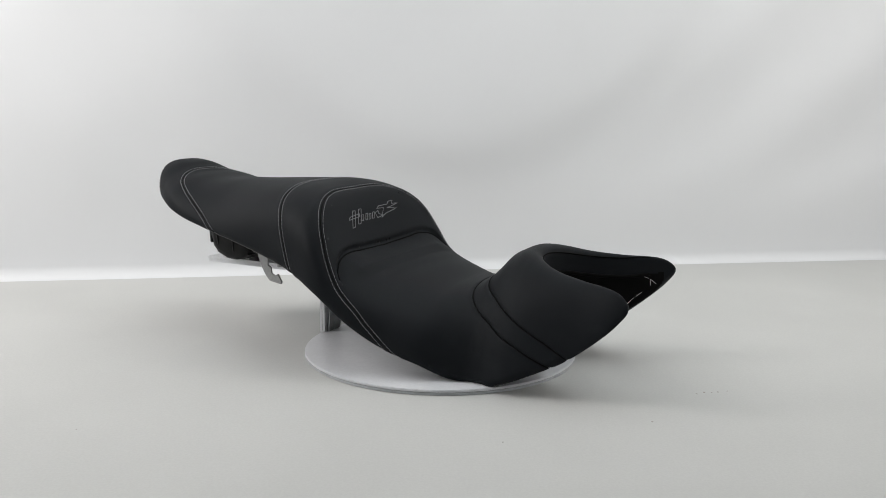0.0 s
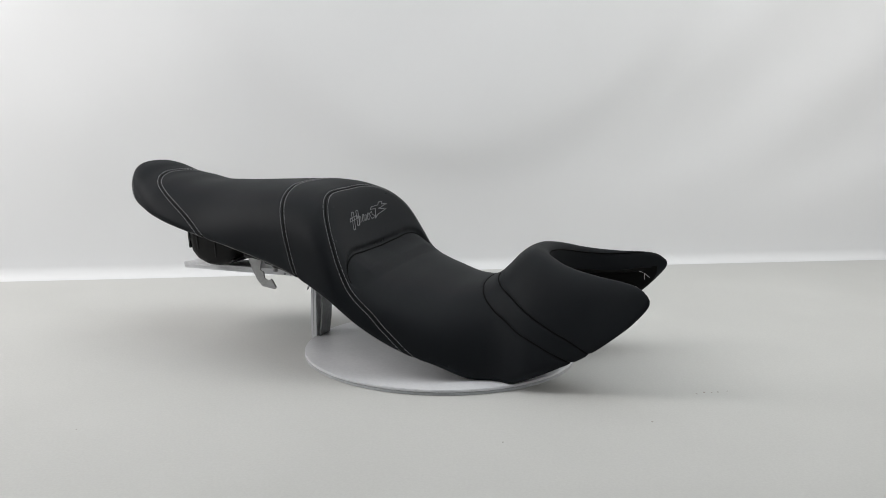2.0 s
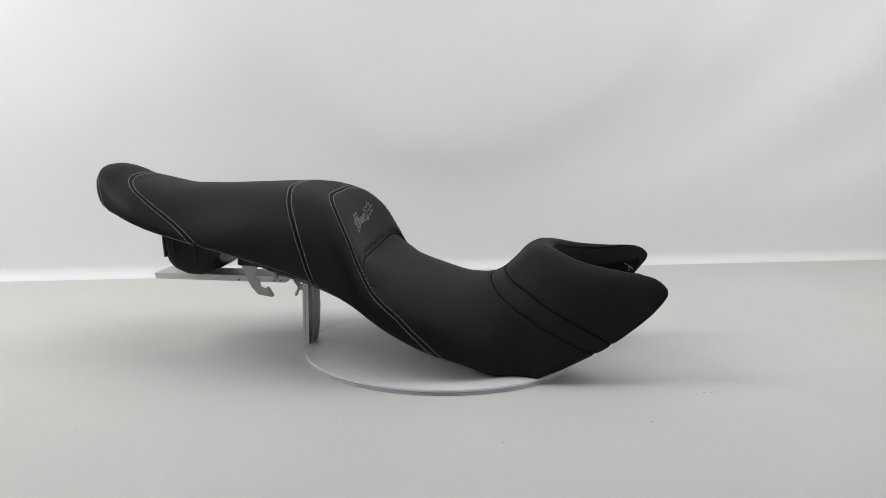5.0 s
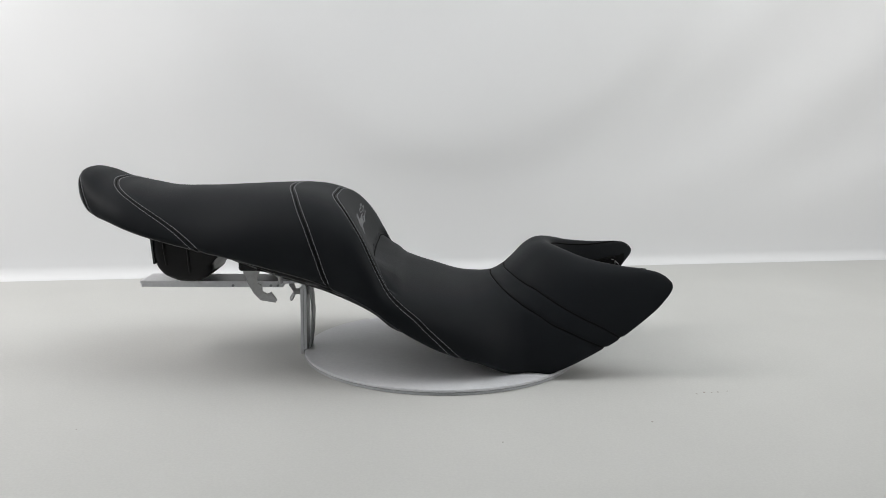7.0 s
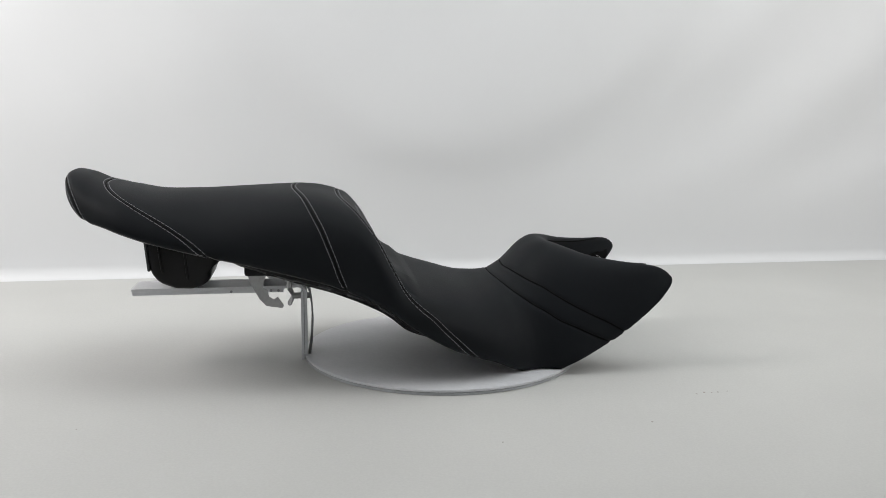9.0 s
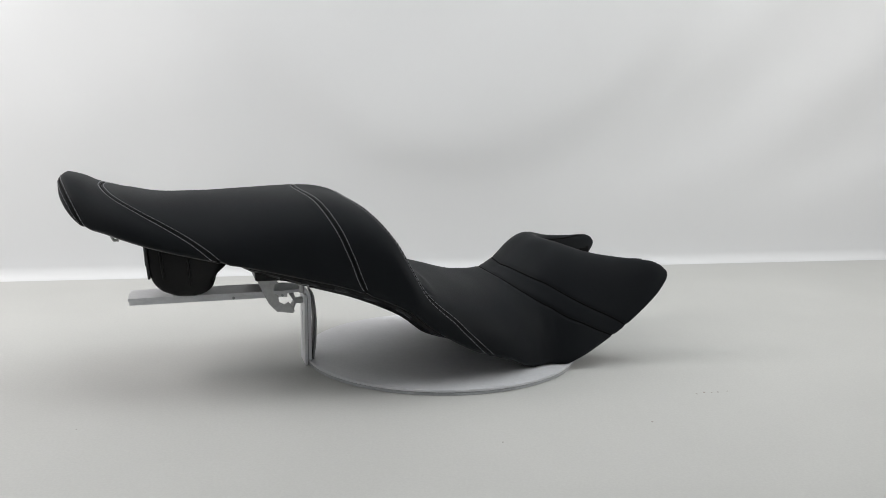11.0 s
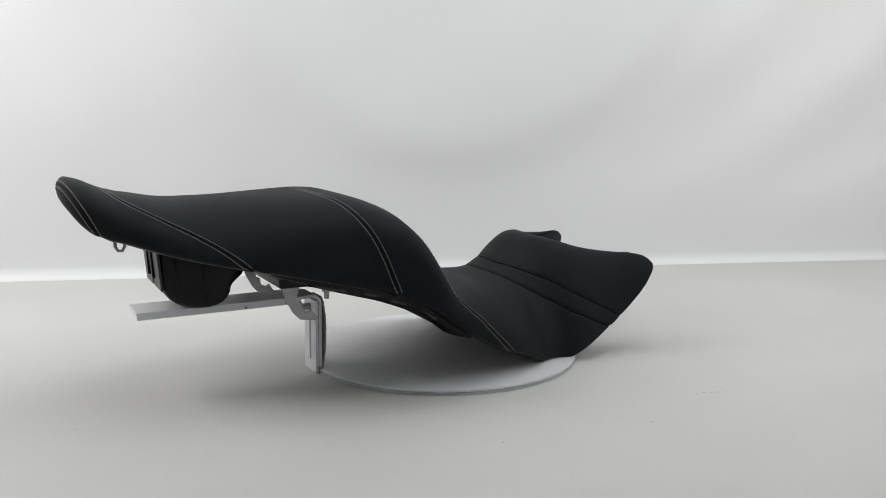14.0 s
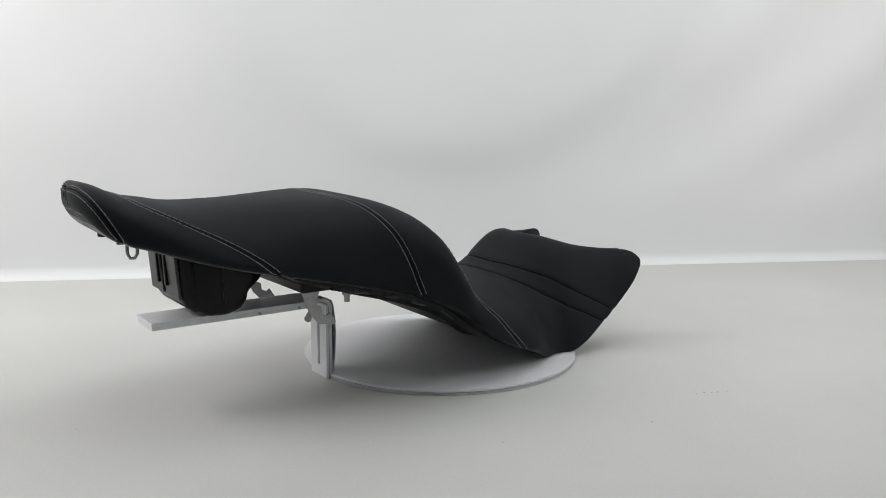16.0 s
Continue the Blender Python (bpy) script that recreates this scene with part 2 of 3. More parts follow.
def lean(P):
    """The slight lean of the propped seat and the twist of its front wings."""
    P = np.array(P, float)
    front = np.clip((P[..., 0] - .08) / .16, 0, 1)
    P[..., 2] += math.sin(LEAN) * P[..., 1] * (1 + 1.1 * front)
    P[..., 0] += .035 * P[..., 1] * front
    return P


def cushion_surface(h=.0020):
    """Quads over the zero of the field, found cell by cell."""
    x = np.arange(TAIL - .012, NOSE + .012, h)
    y = np.arange(-.168, .168 + h, h)
    z = np.arange(-.012, .246, h)
    F = np.empty((len(x), len(y), len(z)), np.float32)
    Y, Z = np.meshgrid(y, z, indexing="ij")
    for i, u in enumerate(x):
        F[i] = skin(np.full_like(Y, u), Y, Z)[0]
    S = F < 0
    c = np.zeros((len(x) - 1, len(y) - 1, len(z) - 1), np.int8)
    for a in (0, 1):
        for b in (0, 1):
            for d in (0, 1):
                c += S[a:len(x) - 1 + a, b:len(y) - 1 + b, d:len(z) - 1 + d]
    mixed = (c > 0) & (c < 8)
    idx = np.full(mixed.shape, -1, np.int64)
    cells = np.argwhere(mixed)
    idx[mixed] = np.arange(len(cells))
    P = np.stack([x[cells[:, 0]], y[cells[:, 1]], z[cells[:, 2]]], 1) + h / 2
    P = settle(P, 3)
    quads = []
    for ax in range(3):
        a = [slice(None)] * 3
        b = [slice(None)] * 3
        a[ax], b[ax] = slice(0, -1), slice(1, None)
        A, B = S[tuple(a)], S[tuple(b)]
        o1, o2 = [k for k in range(3) if k != ax]
        e = np.argwhere(A != B)
        e = e[(e[:, o1] > 0) & (e[:, o2] > 0) & (e[:, o1] < F.shape[o1] - 1) & (e[:, o2] < F.shape[o2] - 1)]
        q = []
        for p1, p2 in ((-1, -1), (0, -1), (0, 0), (-1, 0)):
            k = e.copy()
            k[:, o1] += p1
            k[:, o2] += p2
            q.append(idx[k[:, 0], k[:, 1], k[:, 2]])
        q = np.stack(q, 1)
        flip = A[e[:, 0], e[:, 1], e[:, 2]] ^ (ax == 1)
        q[~flip] = q[~flip][:, ::-1]
        quads.append(q)
    return P, np.concatenate(quads)


def seam_points(line, g0, g1, side, off, step):
    """Points at even steps along a seam, off metres beside it, on the skin, with normals."""
    g = np.linspace(g0, g1, 160)
    u = curve(g, GIRTH, line)
    lo, hi = np.full_like(g, .2), np.full_like(g, 1.6)
    a, b, c, n, m = section(u)
    sv, cz = np.sin(g * np.pi / 2), np.cos(g * np.pi / 2)
    for _ in range(26):
        k = (lo + hi) / 2
        inside = skin(u, side * k * c * sv, b + k * (a - b) * cz)[0] < 0
        lo, hi = np.where(inside, k, lo), np.where(inside, hi, k)
    P = np.stack([u, side * lo * c * sv, b + lo * (a - b) * cz], 1)
    P = settle(P, 2)
    N = slope(P[:, 0], P[:, 1], P[:, 2], .002)
    N /= np.linalg.norm(N, axis=1)[:, None]
    T = np.gradient(P, axis=0)
    T /= np.linalg.norm(T, axis=1)[:, None]
    Q = settle(P + off * np.cross(N, T), 3)
    L = np.concatenate([[0], np.cumsum(np.linalg.norm(np.diff(Q, axis=0), axis=1))])
    s = np.arange(0, L[-1], step)
    Q = np.stack([np.interp(s, L, Q[:, k]) for k in range(3)], 1)
    N = np.stack([np.interp(s, L, N[:, k]) for k in range(3)], 1)
    return Q, N


def stitches(rows, r=.00035):
    """Short threads laid along rows of points."""
    bm = bmesh.new()
    for Q, N in rows:
        Q = lean(Q)
        for i in range(len(Q) - 1):
            p, q, n = Vector(Q[i]), Vector(Q[i + 1]), Vector(N[i])
            d = q - p
            if d.length < 1e-5:
                continue
            a, e = p + d * .06, p + d * .80
            lift = n * .0005
            tube(bm, [a - n * .0003, a + d * .1 + lift, e - d * .1 + lift, e - n * .0003], r, 5)
    return bm


seat = tagged(new("motorcycle_seat"), "black vinyl stepped motorcycle seat with grey stitching on a stand", "motorcycle seat")
SP, SQ = cushion_surface()
SC = SP[SQ].mean(1)
SG = body(SC[:, 0], SC[:, 1], SC[:, 2])[1]
SL = {k: off_line(SC[:, 0], SG, v) for k, v in (("rear", SEAM_REAR), ("mid", SEAM_MID), ("back", SEAM_BACK), ("a", LINE_A), ("b", LINE_B))}
SL["step"] = np.where(np.abs(SC[:, 0] + .09) < .045, off_crease(SC[:, 1], SC[:, 2]), SC[:, 0] + .07)
SN = slope(SC[:, 0], SC[:, 1], SC[:, 2], .001)
low = SN[:, 2] < -.62 * np.linalg.norm(SN, axis=1)
panel = np.full(len(SC), 0)
panel[SL["rear"] > 0] = 1
panel[SL["mid"] > 0] = 2
panel[SL["back"] > 0] = 3
panel[(SL["step"] > 0) & (SL["back"] > 0)] = 4
panel[SL["a"] > 0] = 5
panel[SL["b"] > 0] = 6
panel[low] = 7
inner = (SC[:, 0] > NOTCH - .01) & (np.abs(SC[:, 1]) < NOTCH_W + .02) & (SC[:, 2] < section(SC[:, 0])[0] - .030)
inner &= notch_field(SC[:, 0], SC[:, 1]) < .06
panel[inner] = 8
for k, (nm, lab) in enumerate((("tail_panel", ""), ("pillion_panel", ""), ("side_band", ""), ("backrest_panel", "padded vinyl backrest step with an embroidered mark"),
                               ("rider_panel", ""), ("front_strip", ""), ("front_panel", "vinyl front wings round the tank cut-out"), ("base_pan", "black plastic base under the cushion"), ("inner_flank", "dull black base inside the tank cut-out"))):
    Q = SQ[panel == k]
    if not len(Q):
        continue
    used, inv = np.unique(Q, return_inverse=True)
    part(nm, mesh_of(nm, lean(SP[used]), inv.reshape(-1, 4), PLASTIC if k == 7 else CORD if k == 8 else VINYL), None, seat, lab)

for nm, line, g0, g1 in (("rear_stitching", SEAM_REAR, 0, .97), ("middle_stitching", SEAM_MID, 0, .97), ("backrest_stitching", SEAM_BACK, 0, .985)):
    rows = [seam_points(line, g0, g1, sd, o, .0056) for sd in (1, -1) for o in (.0032, -.0032)]
    part(nm, stitches(rows), THREAD, seat, "light grey double row of stitches")

for sd in (1, -1):
    part("tail_stitching", stitches([seam_points(SEAM_TAIL, .12, .97, sd, o, .0056) for o in (.0032, -.0032)]), THREAD, seat, "light grey double row of stitches")

# ---- cords sunk in the seams ----


def cord(paths, r):
    bm = bmesh.new()
    for P, N in paths:
        tube(bm, lean(P + N * r * .2), r, 6)
    return bm


for nm, line, g0, g1, r in (("rear_seam", SEAM_REAR, 0, .985, .0007), ("middle_seam", SEAM_MID, 0, .985, .0007), ("backrest_seam", SEAM_BACK, 0, .99, .0007),
                            ("front_seam", LINE_A, 0, .99, .0009), ("front_seam", LINE_B, 0, .99, .0009)):
    part(nm, cord([seam_points(line, g0, g1, sd, 0, .003) for sd in (1, -1)], r), CORD, seat, "dull black seam line", smooth=True)


for sd in (1, -1):
    part("tail_seam", cord([seam_points(SEAM_TAIL, .12, .98, sd, 0, .003)], .0007), CORD, seat, "dull black seam line", smooth=True)


def crease_points():
    """The line at the backrest's foot, on the skin, with normals."""
    v = np.linspace(-.137, .137, 110)
    z = curve(np.abs(v), CREASE_V, CREASE_Z)
    lo, hi = np.full_like(v, -.14), np.full_like(v, -.02)
    for _ in range(26):
        k = (lo + hi) / 2
        inside = body(k, v, z)[0] < 0
        lo, hi = np.where(inside, k, lo), np.where(inside, hi, k)
    P = settle(np.stack([lo, v, z], 1), 6)
    N = slope(P[:, 0], P[:, 1], P[:, 2], .002)
    N /= np.linalg.norm(N, axis=1)[:, None]
    return P, N


# a black line laid in the crease to deepen its shade
part("backrest_crease_shade", cord([crease_points()], .0009), CORD, seat, "black line for the shade in the crease at the backrest's foot", smooth=True)


def notch_rim(down):
    th = np.linspace(-1.5, 1.5, 140)
    t = np.clip(th, -1.57, 1.57)
    u = NOTCH + .11 - .11 * np.cos(t)
    flare = 1 + .42 * np.clip((u - .19) / .09, 0, 1)**2
    P = np.stack([u, NOTCH_W * flare * np.sin(t), section(u)[0] - down], 1)
    P = settle(P, 8)
    N = slope(P[:, 0], P[:, 1], P[:, 2], .002)
    N /= np.linalg.norm(N, axis=1)[:, None]
    return P, N


part("notch_piping", cord([notch_rim(.006)], .0009), CORD, seat, "thin black piping round the tank cut-out", smooth=True)
part("notch_ledge", cord([notch_rim(.030)], .0022), CORD, seat, "dull black edge where cover meets base", smooth=True)

# ---- embroidered mark on the backrest: outlined slanting shapes ----


def on_backrest(a, b):
    """A place on the backrest: a across in metres, b up."""
    k = np.linspace(-.16, -.03, 400)
    d = skin(k, np.full_like(k, a), np.full_like(k, .169 + b))[0]
    i = int(np.argmax(d > 0))
    return (k[i], a, .169 + b)


def embroidery():
    """Outlined slanting bars, a row of short strokes and a long barbed sweep."""
    bm = bmesh.new()
    mm = .001

    def slant(x, low, high, w):
        return [(x + .6 * low, low), (x + .6 * high, high), (x + w + .6 * high, high), (x + w + .6 * low, low)]

    shapes = [slant(-58, -15, 13, 7), slant(-42, -11, 14, 7),
              [(-68, -1), (-63, 4), (-36, 6), (-39, 1)]]
    shapes += [slant(x, -7, hi, 5) for x, hi in ((-33, 3), (-22, 4), (-13, 2), (-4, 4))]
    shapes += [[(6, -8), (4, 2), (14, 5), (12, -1), (22, -5)],
               [(17, -9), (30, 8), (12, 9), (20, 13), (42, 13), (48, 18), (60, 18), (54, 13), (70, 12), (48, 8), (38, 7), (62, 3), (30, -3)]]
    shapes = [[(a * mm * .93, b * mm * .68 - .003) for a, b in sh] for sh in shapes]
    for sh in shapes:
        pts = []
        for (a0, b0), (a1, b1) in zip(sh, sh[1:] + sh[:1]):
            for k in range(3):
                pts.append(on_backrest(a0 + (a1 - a0) * k / 3, b0 + (b1 - b0) * k / 3))
        pts.append(pts[0])
        P = settle(np.array(pts), 2)
        N = slope(P[:, 0], P[:, 1], P[:, 2], .002)
        N /= np.linalg.norm(N, axis=1)[:, None]
        tube(bm, lean(P + N * .0002), .00045, 6)
    return bm


part("embroidered_mark", embroidery(), THREAD, seat, "grey outlined embroidery of slanting strokes")

# ---- what hangs under the seat ----


def side_plate(name, outline, v, thick, mat, parent, label="", bevel=0.0, smooth=False):
    """A plate upright along the seat, its outline in u, z."""
    bm = bmesh.new()
    m = Matrix.Translation((0, v, 0)) @ Matrix.Rotation(math.pi / 2, 4, "X")
    plate(bm, outline, thick, m)
    if bevel:
        bmesh.ops.bevel(bm, geom=list(bm.edges), offset=bevel, segments=3, affect="EDGES", profile=.6)
    return part(name, bm, mat, parent, label, smooth)


HOOK = [(-.2420, .134), (-.2150, .134), (-.2157, .1176), (-.2190, .1110), (-.2208, .1045), (-.2221, .0969), (-.2164, .0948), (-.2157, .0865),
        (-.2100, .0834), (-.2051, .0868), (-.1984, .0761), (-.2003, .0733), (-.2183, .0761), (-.2262, .0847), (-.2330, .0975), (-.2382, .1107)]
TRAY = [(-.355, .168), (-.3535, .125), (-.3500, .109), (-.3410, .0985), (-.3240, .0915), (-.3050, .0905), (-.2900, .0950), (-.2820, .1050),
        (-.2800, .128), (-.2740, .140), (-.2620, .150), (-.26, .168)]


def under_seat():
    for sd in (-1, 1):
        hook = side_plate("hook", HOOK, sd * .075, .0025, STEEL, seat, "grey zinc-plated steel seat hook", .0004)
        bm = bmesh.new()
        rod(bm, pose(-.236, sd * .0775, .121, 90, 0, 0), .0035, .004, 12)
        part("rivet", bm, STEEL, hook)
    tray = side_plate("tool_tray", TRAY, 0, .088, PLASTIC, seat, "glossy black plastic tray under the tail", .009, True)
    for sd in (-1, 1):
        for u0, z0 in ((-.337, .106), (-.309, .097)):
            bm = bmesh.new()
            tube(bm, [(u0 - .004, sd * .0438, .158), (u0 - .002, sd * .0440, .130), (u0, sd * .0436, z0 + .008), (u0 + .001, sd * .0405, z0)], .0016, 10)
            part("rib", bm, PLASTIC, tray, smooth=True)
        # the rear's light is in its greyer colour
        bm = bmesh.new()
        box(bm, pose(-.3545, sd * .0235, .136, 0, -5, 0), .003, .037, .046, .001)
        face = part("rear_face", bm, PLASTIC_LIT, tray, "black plastic rear face, coloured lighter as the lit side")
        bm = bmesh.new()
        box(bm, pose(-.3570, sd * .012, .140, 0, -3, 0), .003, .005, .034, .001)
        part("rib", bm, PLASTIC, face)
    # stepped pan edge below the cushion's skirt
    us = np.linspace(-.262, -.030, 30)
    zb = curve(us, SU, ZB)
    hw = np.interp(us, [-.262, -.2, -.1, -.03], [.085, .103, .118, .122])
    drop = np.interp(us, [-.262, -.25, -.16, -.06, -.03], [.003, .008, .013, .014, .004])
    bm = bmesh.new()
    rings = []
    for u, z, w, d in zip(us, zb, hw, drop):
        sec = [(-w - .006, z + .008), (-w - .002, z - d * .6), (-w + .006, z - d), (-w + .03, z - d + .003), (w - .03, z - d + .003), (w - .006, z - d), (w + .002, z - d * .6), (w + .006, z + .008)]
        rings.append([bm.verts.new((u, a, b + math.sin(LEAN) * a)) for a, b in sec])
    for a, b in zip(rings, rings[1:]):
        for k in range(len(a)):
            bm.faces.new((a[k], a[(k + 1) % len(a)], b[(k + 1) % len(a)], b[k]))
    bm.faces.new(rings[0])
    bm.faces.new(rings[-1][::-1])
    rim = part("pan_rim", bm, PLASTIC, seat, "ribbed black plastic rim of the seat base")
    for sd in (-1, 1):
        for u, ln in ((-.185, .020), (-.150, .018), (-.118, .020), (-.082, .022)):
            z = float(curve(np.array([u]), SU, ZB)[0])
            k = float(curve(np.array([u + .01]), SU, ZB)[0] - curve(np.array([u - .01]), SU, ZB)[0]) / .02
            w = float(np.interp(u, us, hw))
            bm = bmesh.new()
            box(bm, Matrix.Translation((u, sd * (w + .0005), z - .0045 + math.sin(LEAN) * sd * w)) @ Matrix.Rotation(-math.atan(k), 4, "Y") @ Matrix.Rotation(sd * .45, 4, "X"), ln, .004, .008, .001)
            part("clip", bm, CLIP, rim, "smoked dark grey plastic clip")
    for u, v0, w0, d0 in ((-.205, -.095, .024, .006), (-.176, -.100, .020, .009), (-.150, -.104, .022, .007), (-.122, -.108, .022, .010), (-.094, -.108, .020, .008), (-.070, -.110, .020, .007),
                          (-.205, .095, .024, .006), (-.165, .100, .022, .008), (-.125, .108, .022, .009), (-.085, .108, .022, .008)):
        z = float(curve(np.array([u]), SU, ZB)[0])
        k = float(curve(np.array([u + .01]), SU, ZB)[0] - curve(np.array([u - .01]), SU, ZB)[0]) / .02
        bm = bmesh.new()
        box(bm, Matrix.Translation((u, v0 * .97, z - .0075)) @ Matrix.Rotation(-math.atan(k) * .7, 4, "Y"), w0, .016, d0 + .001, .0012)
        part("lug", bm, PLASTIC, rim)
    # cross bar and bolts between the hooks
    bm = bmesh.new()
    box(bm, pose(-.211, 0, .1185), .062, .166, .012, .003)
    bar = part("hook_bar", bm, PLASTIC, seat, "black plate that carries the hooks")
    for sd in (-1, 1):
        bm = bmesh.new()
        rod(bm, pose(-.192, sd * .088, .1105), .005, .007, 6)
        rod(bm, pose(-.192, sd * .088, .1055), .003, .012, 12)
        part("bolt", bm, STEEL, bar, "bare steel bolt")
    # wire loop and rubber buffers under the tail
    bm = bmesh.new()
    lp = [(-.3915, -.008, .172), (-.3915, -.009, .158), (-.389, -.0095, .1535), (-.385, -.010, .1535), (-.3825, -.0105, .158), (-.3825, -.0105, .170)]
    tube(bm, lp, .0017, 8)
    part("wire_loop", bm, STEEL, seat, "grey steel wire loop", smooth=True)
    for u, v, z in ((-.402, -.030, .1765), (-.404, .030, .1765), (-.372, -.050, .168), (-.372, .050, .168)):
        bm = bmesh.new()
        rod(bm, pose(u, v, z), .0045, .010, 14, .0055)
        part("buffer", bm, PLASTIC, seat, "small black rubber buffer")
    # staples on the inner side of the wings
    pts = [(.2420, .097, .2480, .095), (.2500, .094, .2580, .088), (.2500, .094, .2505, .086), (.2210, .063, .2290, .070), (.2320, .072, .2395, .0775)]
    for sd in (-1, 1):
        for a, b, c, d in pts:
            P = settle(np.array([(a, sd * .080, b), ((a + c) / 2, sd * .080, (b + d) / 2), (c, sd * .080, d)]), 8)
            bm = bmesh.new()
            tube(bm, lean(P + np.array([0, -sd * .0004, 0])), .0004, 6)
            part("staple", bm, STEEL, seat, "thin bare staple")


under_seat()

# ---- turntable with its bracket ----
table = tagged(new("turntable_stand"), "white turntable disc with a bolted steel angle bracket", "display stand")
TOP = -.0015


def disc():
    for nm, r, z, h, mat, lab in (("disc", .1755, TOP - .0014, .0028, WHITE, ""), ("lower_disc", .1752, TOP - .0049, .0030, WHITE2, "thin greyish lower disc")):
        bm = bmesh.new()
        g = rod(bm, pose(0, 0, z), r, h, 180)
        es = [e for e in bm.edges if abs(e.verts[0].co.z - e.verts[1].co.z) < 1e-5]
        bmesh.ops.bevel(bm, geom=es, offset=.0006, segments=2, affect="EDGES")
        part(nm, bm, mat, table, lab)
    bm = bmesh.new()
    rod(bm, pose(0, 0, (FLOOR + TOP - .0064) / 2), .11, TOP - .0064 - FLOOR, 60)
    part("base", bm, EDGE, table)


def bent(name, pts, width, thick, mat, label="", narrow=None):
    """A flat bar bent along points in u, z; it may be narrower from its bend on."""
    bm = bmesh.new()
    pts = [Vector((u, 0, z)) for u, z in pts]
    rows = []
    for i, p in enumerate(pts):
        d = (pts[min(i + 1, len(pts) - 1)] - pts[max(i - 1, 0)]).normalized()
        n = Vector((-d.z, 0, d.x))
        w = narrow if narrow and i > 1 else width
        rows.append([bm.verts.new(p + n * s * thick / 2 + Vector((0, y, 0))) for s, y in ((1, -w / 2), (1, w / 2), (-1, w / 2), (-1, -w / 2))])
    for a, b in zip(rows, rows[1:]):
        for k in range(4):
            bm.faces.new((a[k], a[(k + 1) % 4], b[(k + 1) % 4], b[k]))
    bm.faces.new(rows[0][::-1])
    bm.faces.new(rows[-1])
    es = [e for e in bm.edges if e.calc_face_angle(0) > 1.2]
    bmesh.ops.bevel(bm, geom=es, offset=.0006, segments=2, affect="EDGES")
    return part(name, bm, mat, table, label)


def arc(cu, cz, r, a0, a1, n=7):
    return [(cu + r * math.cos(math.radians(a)), cz + r * math.sin(math.radians(a))) for a in np.linspace(a0, a1, n)]


def slotted_post():
    """Upright plate with a long slot, cut through."""
    bm = bmesh.new()
    w, s, z0, z1, zt = .0185, .0028, .008, .056, .080
    u0, u1 = -.1792, -.1759
    cap = [(s * math.cos(a), s * math.sin(a)) for a in np.linspace(0, math.pi, 7)]
    hole = [(x, z1 + y) for x, y in cap] + [(-x, z0 - y) for x, y in cap]
    outer = [(w, z1), (w, zt), (0, zt), (-w, zt), (-w, z1), (-w, z0), (-w, -.0072), (0, -.0072), (w, -.0072), (w, z0)]
    pair = {}
    for k, u in enumerate((u0, u1)):
        pair[k] = ([bm.verts.new((u, y, z)) for y, z in hole], [bm.verts.new((u, y, z)) for y, z in outer])
    for k in (0, 1):
        h, o = pair[k]
        for tri in ((h[0], o[0], o[1], o[2], h[3]), (h[3], o[2], o[3], o[4], h[6]), (h[6], o[4], o[5], h[7]), (h[7], o[5], o[6], o[7], h[10]), (h[10], o[7], o[8], o[9], h[13]), (h[13], o[9], o[0], h[0])):
            bm.faces.new(tri)
        for quad in ((h[0], h[3], h[2], h[1]), (h[3], h[6], h[5], h[4]), (h[7], h[10], h[9], h[8]), (h[10], h[13], h[12], h[11])):
            bm.faces.new(quad)
    for seq in (0, 1):
        A, B = pair[0][seq], pair[1][seq]
        for i in range(len(A)):
            j = (i + 1) % len(A)
            bm.faces.new((A[i], A[j], B[j], B[i]))
    return part("post", bm, WHITE, table, "white upright plate with a long slot")


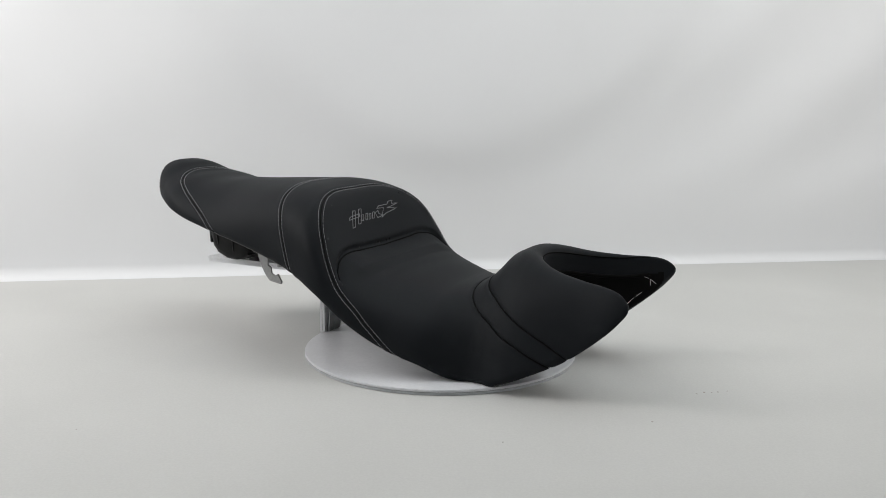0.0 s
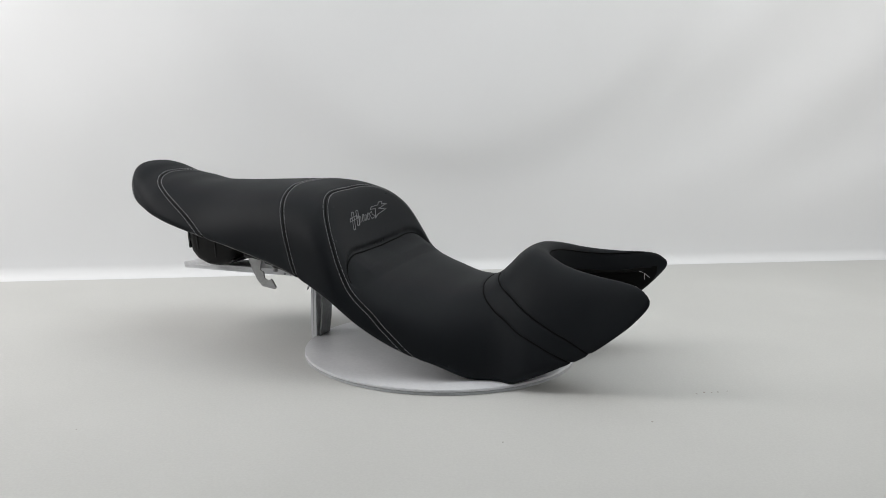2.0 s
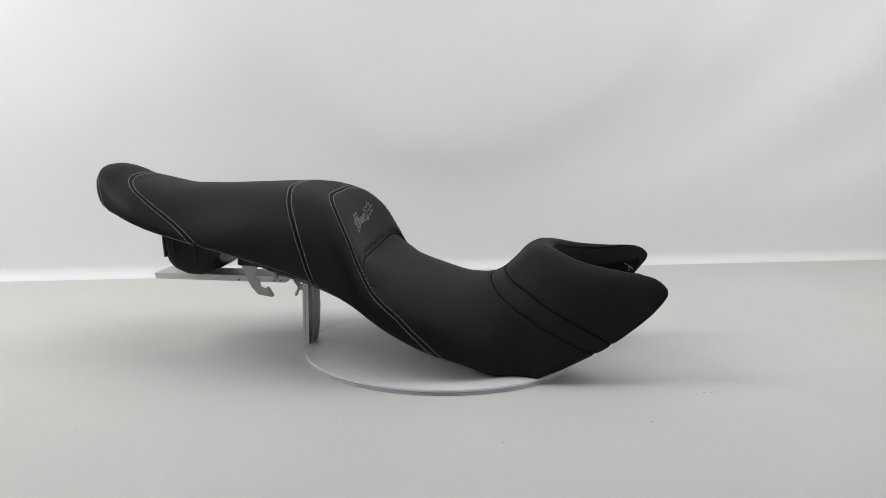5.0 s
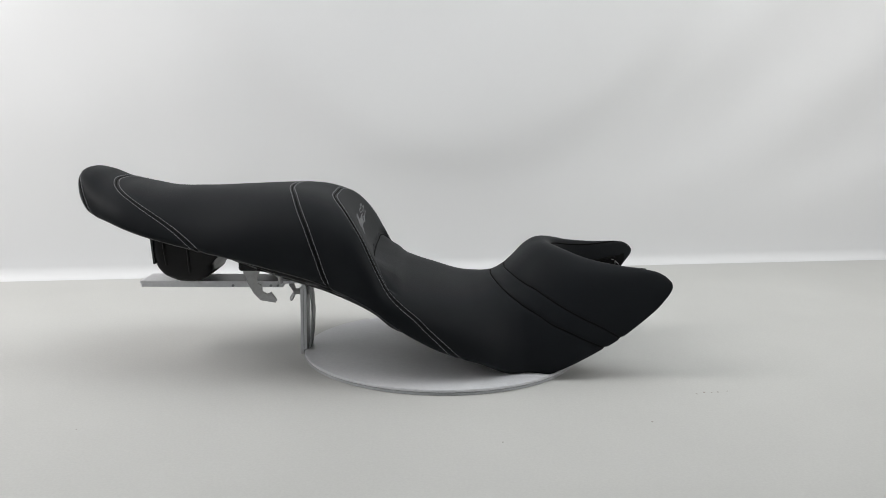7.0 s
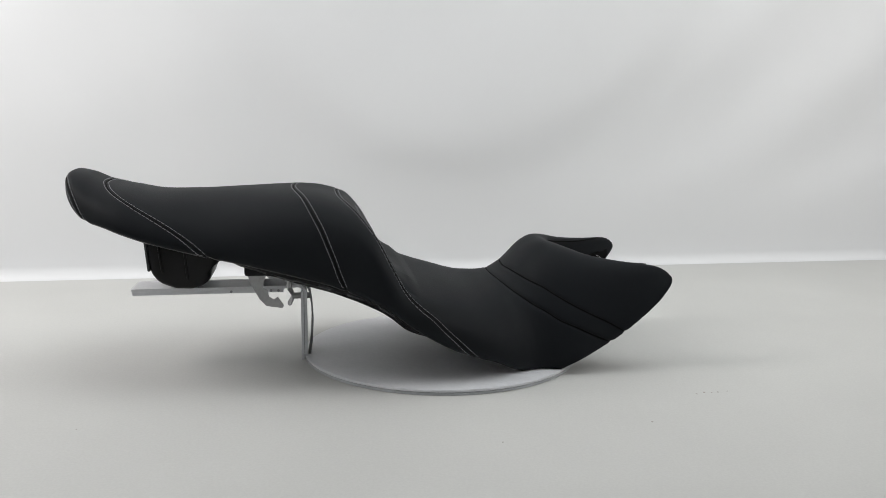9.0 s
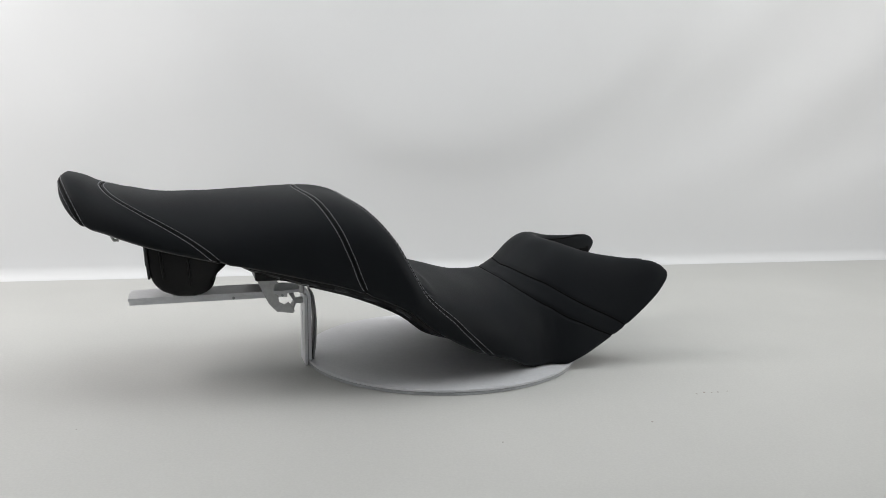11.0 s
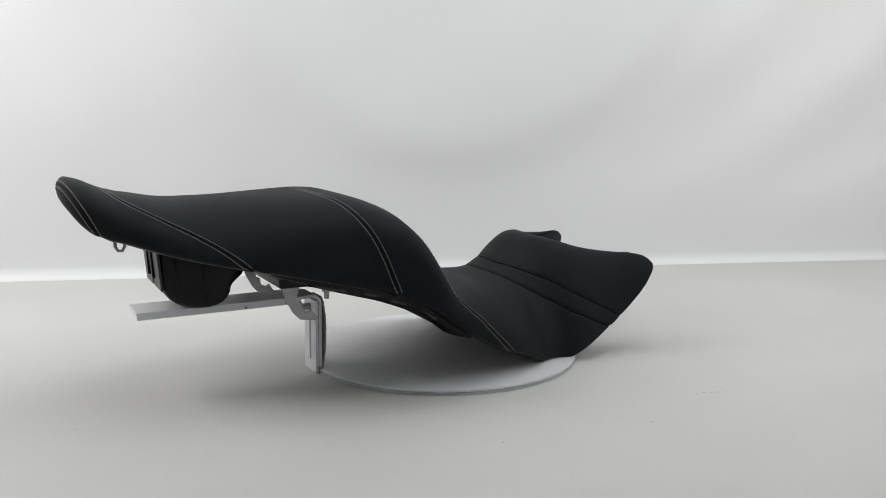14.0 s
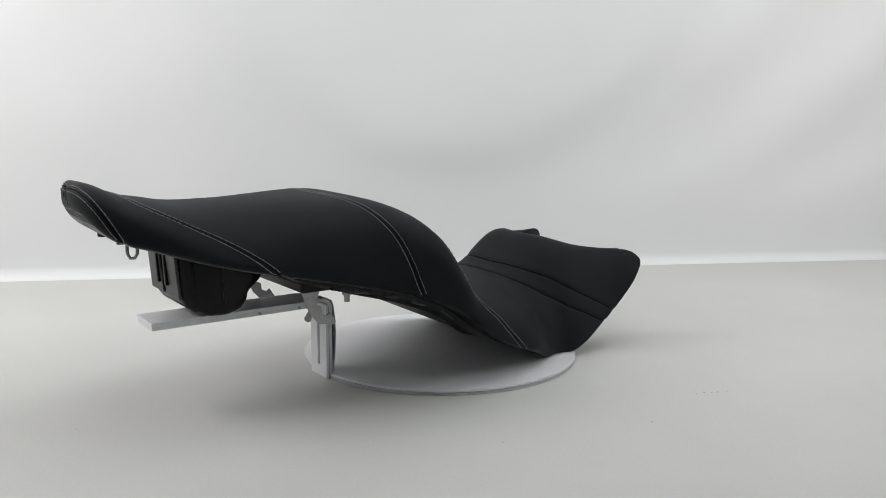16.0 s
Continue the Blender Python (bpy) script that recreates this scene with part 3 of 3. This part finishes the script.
def bracket():
    top = .0890
    r = .010
    arm = bent("arm", [(-.3765, top - .002), (-.20, top - .002)] + arc(-.1733 - r, top - .002 - r, r, 90, 0) + [(-.1733, .04), (-.1733, TOP)], .048, .0036, WHITE, "white flat steel bar bent down to the disc", .037)
    bent("lower_arm", [(-.3757, top - .0062), (-.30, top - .0062), (-.20, top - .0062)], .046, .0040, WHITE, "second white bar under the arm")
    slotted_post()
    bent("brace", [(-.1705, .084), (-.1680, .078), (-.1658, .062), (-.1650, .045), (-.1660, .02), (-.1690, TOP)], .028, .0022, EDGE, "bowed grey spring strip behind the post")
    for sd in (-1, 1):
        bm = bmesh.new()
        box(bm, pose(-.1755, sd * .0165, .038), .0016, .004, .076, .0004)
        part("edge_strip", bm, EDGE, table)
    bm = bmesh.new()
    rod(bm, pose(-.1790, 0, .071, 0, 90, 0), .004, .022, 16)
    nut = part("wing_nut", bm, STEEL, table, "small steel wing nut", smooth=False)
    for sd in (-1, 1):
        bm = bmesh.new()
        m = Matrix.Translation((-.188, 0, .071)) @ Matrix.Rotation(math.radians(sd * 62), 4, "Y") @ Matrix.Rotation(.5, 4, "X")
        plate(bm, [(.000, -.003), (-.004, -.0035), (-.011, -.0045), (-.0135, -.002), (-.0135, .002), (-.011, .0045), (-.004, .0035), (.0, .003)], .0016, m)
        part("wing", bm, STEEL, nut)
    for u in (-.262, -.215, -.206):
        bm = bmesh.new()
        rod(bm, pose(u, -.0238, top - .006, 90, 0, 0), .0016, .002, 12)
        part("screw", bm, EDGE, table)


disc()
bracket()

# ---- specks on the cloth ----
bm = bmesh.new()
for x, y, r in ((.287, -.16, .0012), (.297, -.155, .0014), (.305, -.156, .0010), (.313, -.153, .0012), (.325, -.150, .0009), (.215, -.245, .0012), (-.83, .22, .002), (.06, -.3, .0008), (-.35, -.28, .0008)):
    rod(bm, pose(x, y, FLOOR + .0002, 0, 0, x * 900), r, .0003, 7)
me = bpy.data.meshes.new("dirt_specks")
bm.to_mesh(me)
bm.free()
me.materials.append(SPECK)
tagged(new("dirt_specks", me), "tiny dark specks of dirt on the white cloth", "dirt", kind="stuff")
def motions():
    rows = [(t, pose(0, 0, 0, 0, 0, turn(t))) for t in range(0, 17)]
    walk(seat, rows)
    walk(table, rows)


motions()
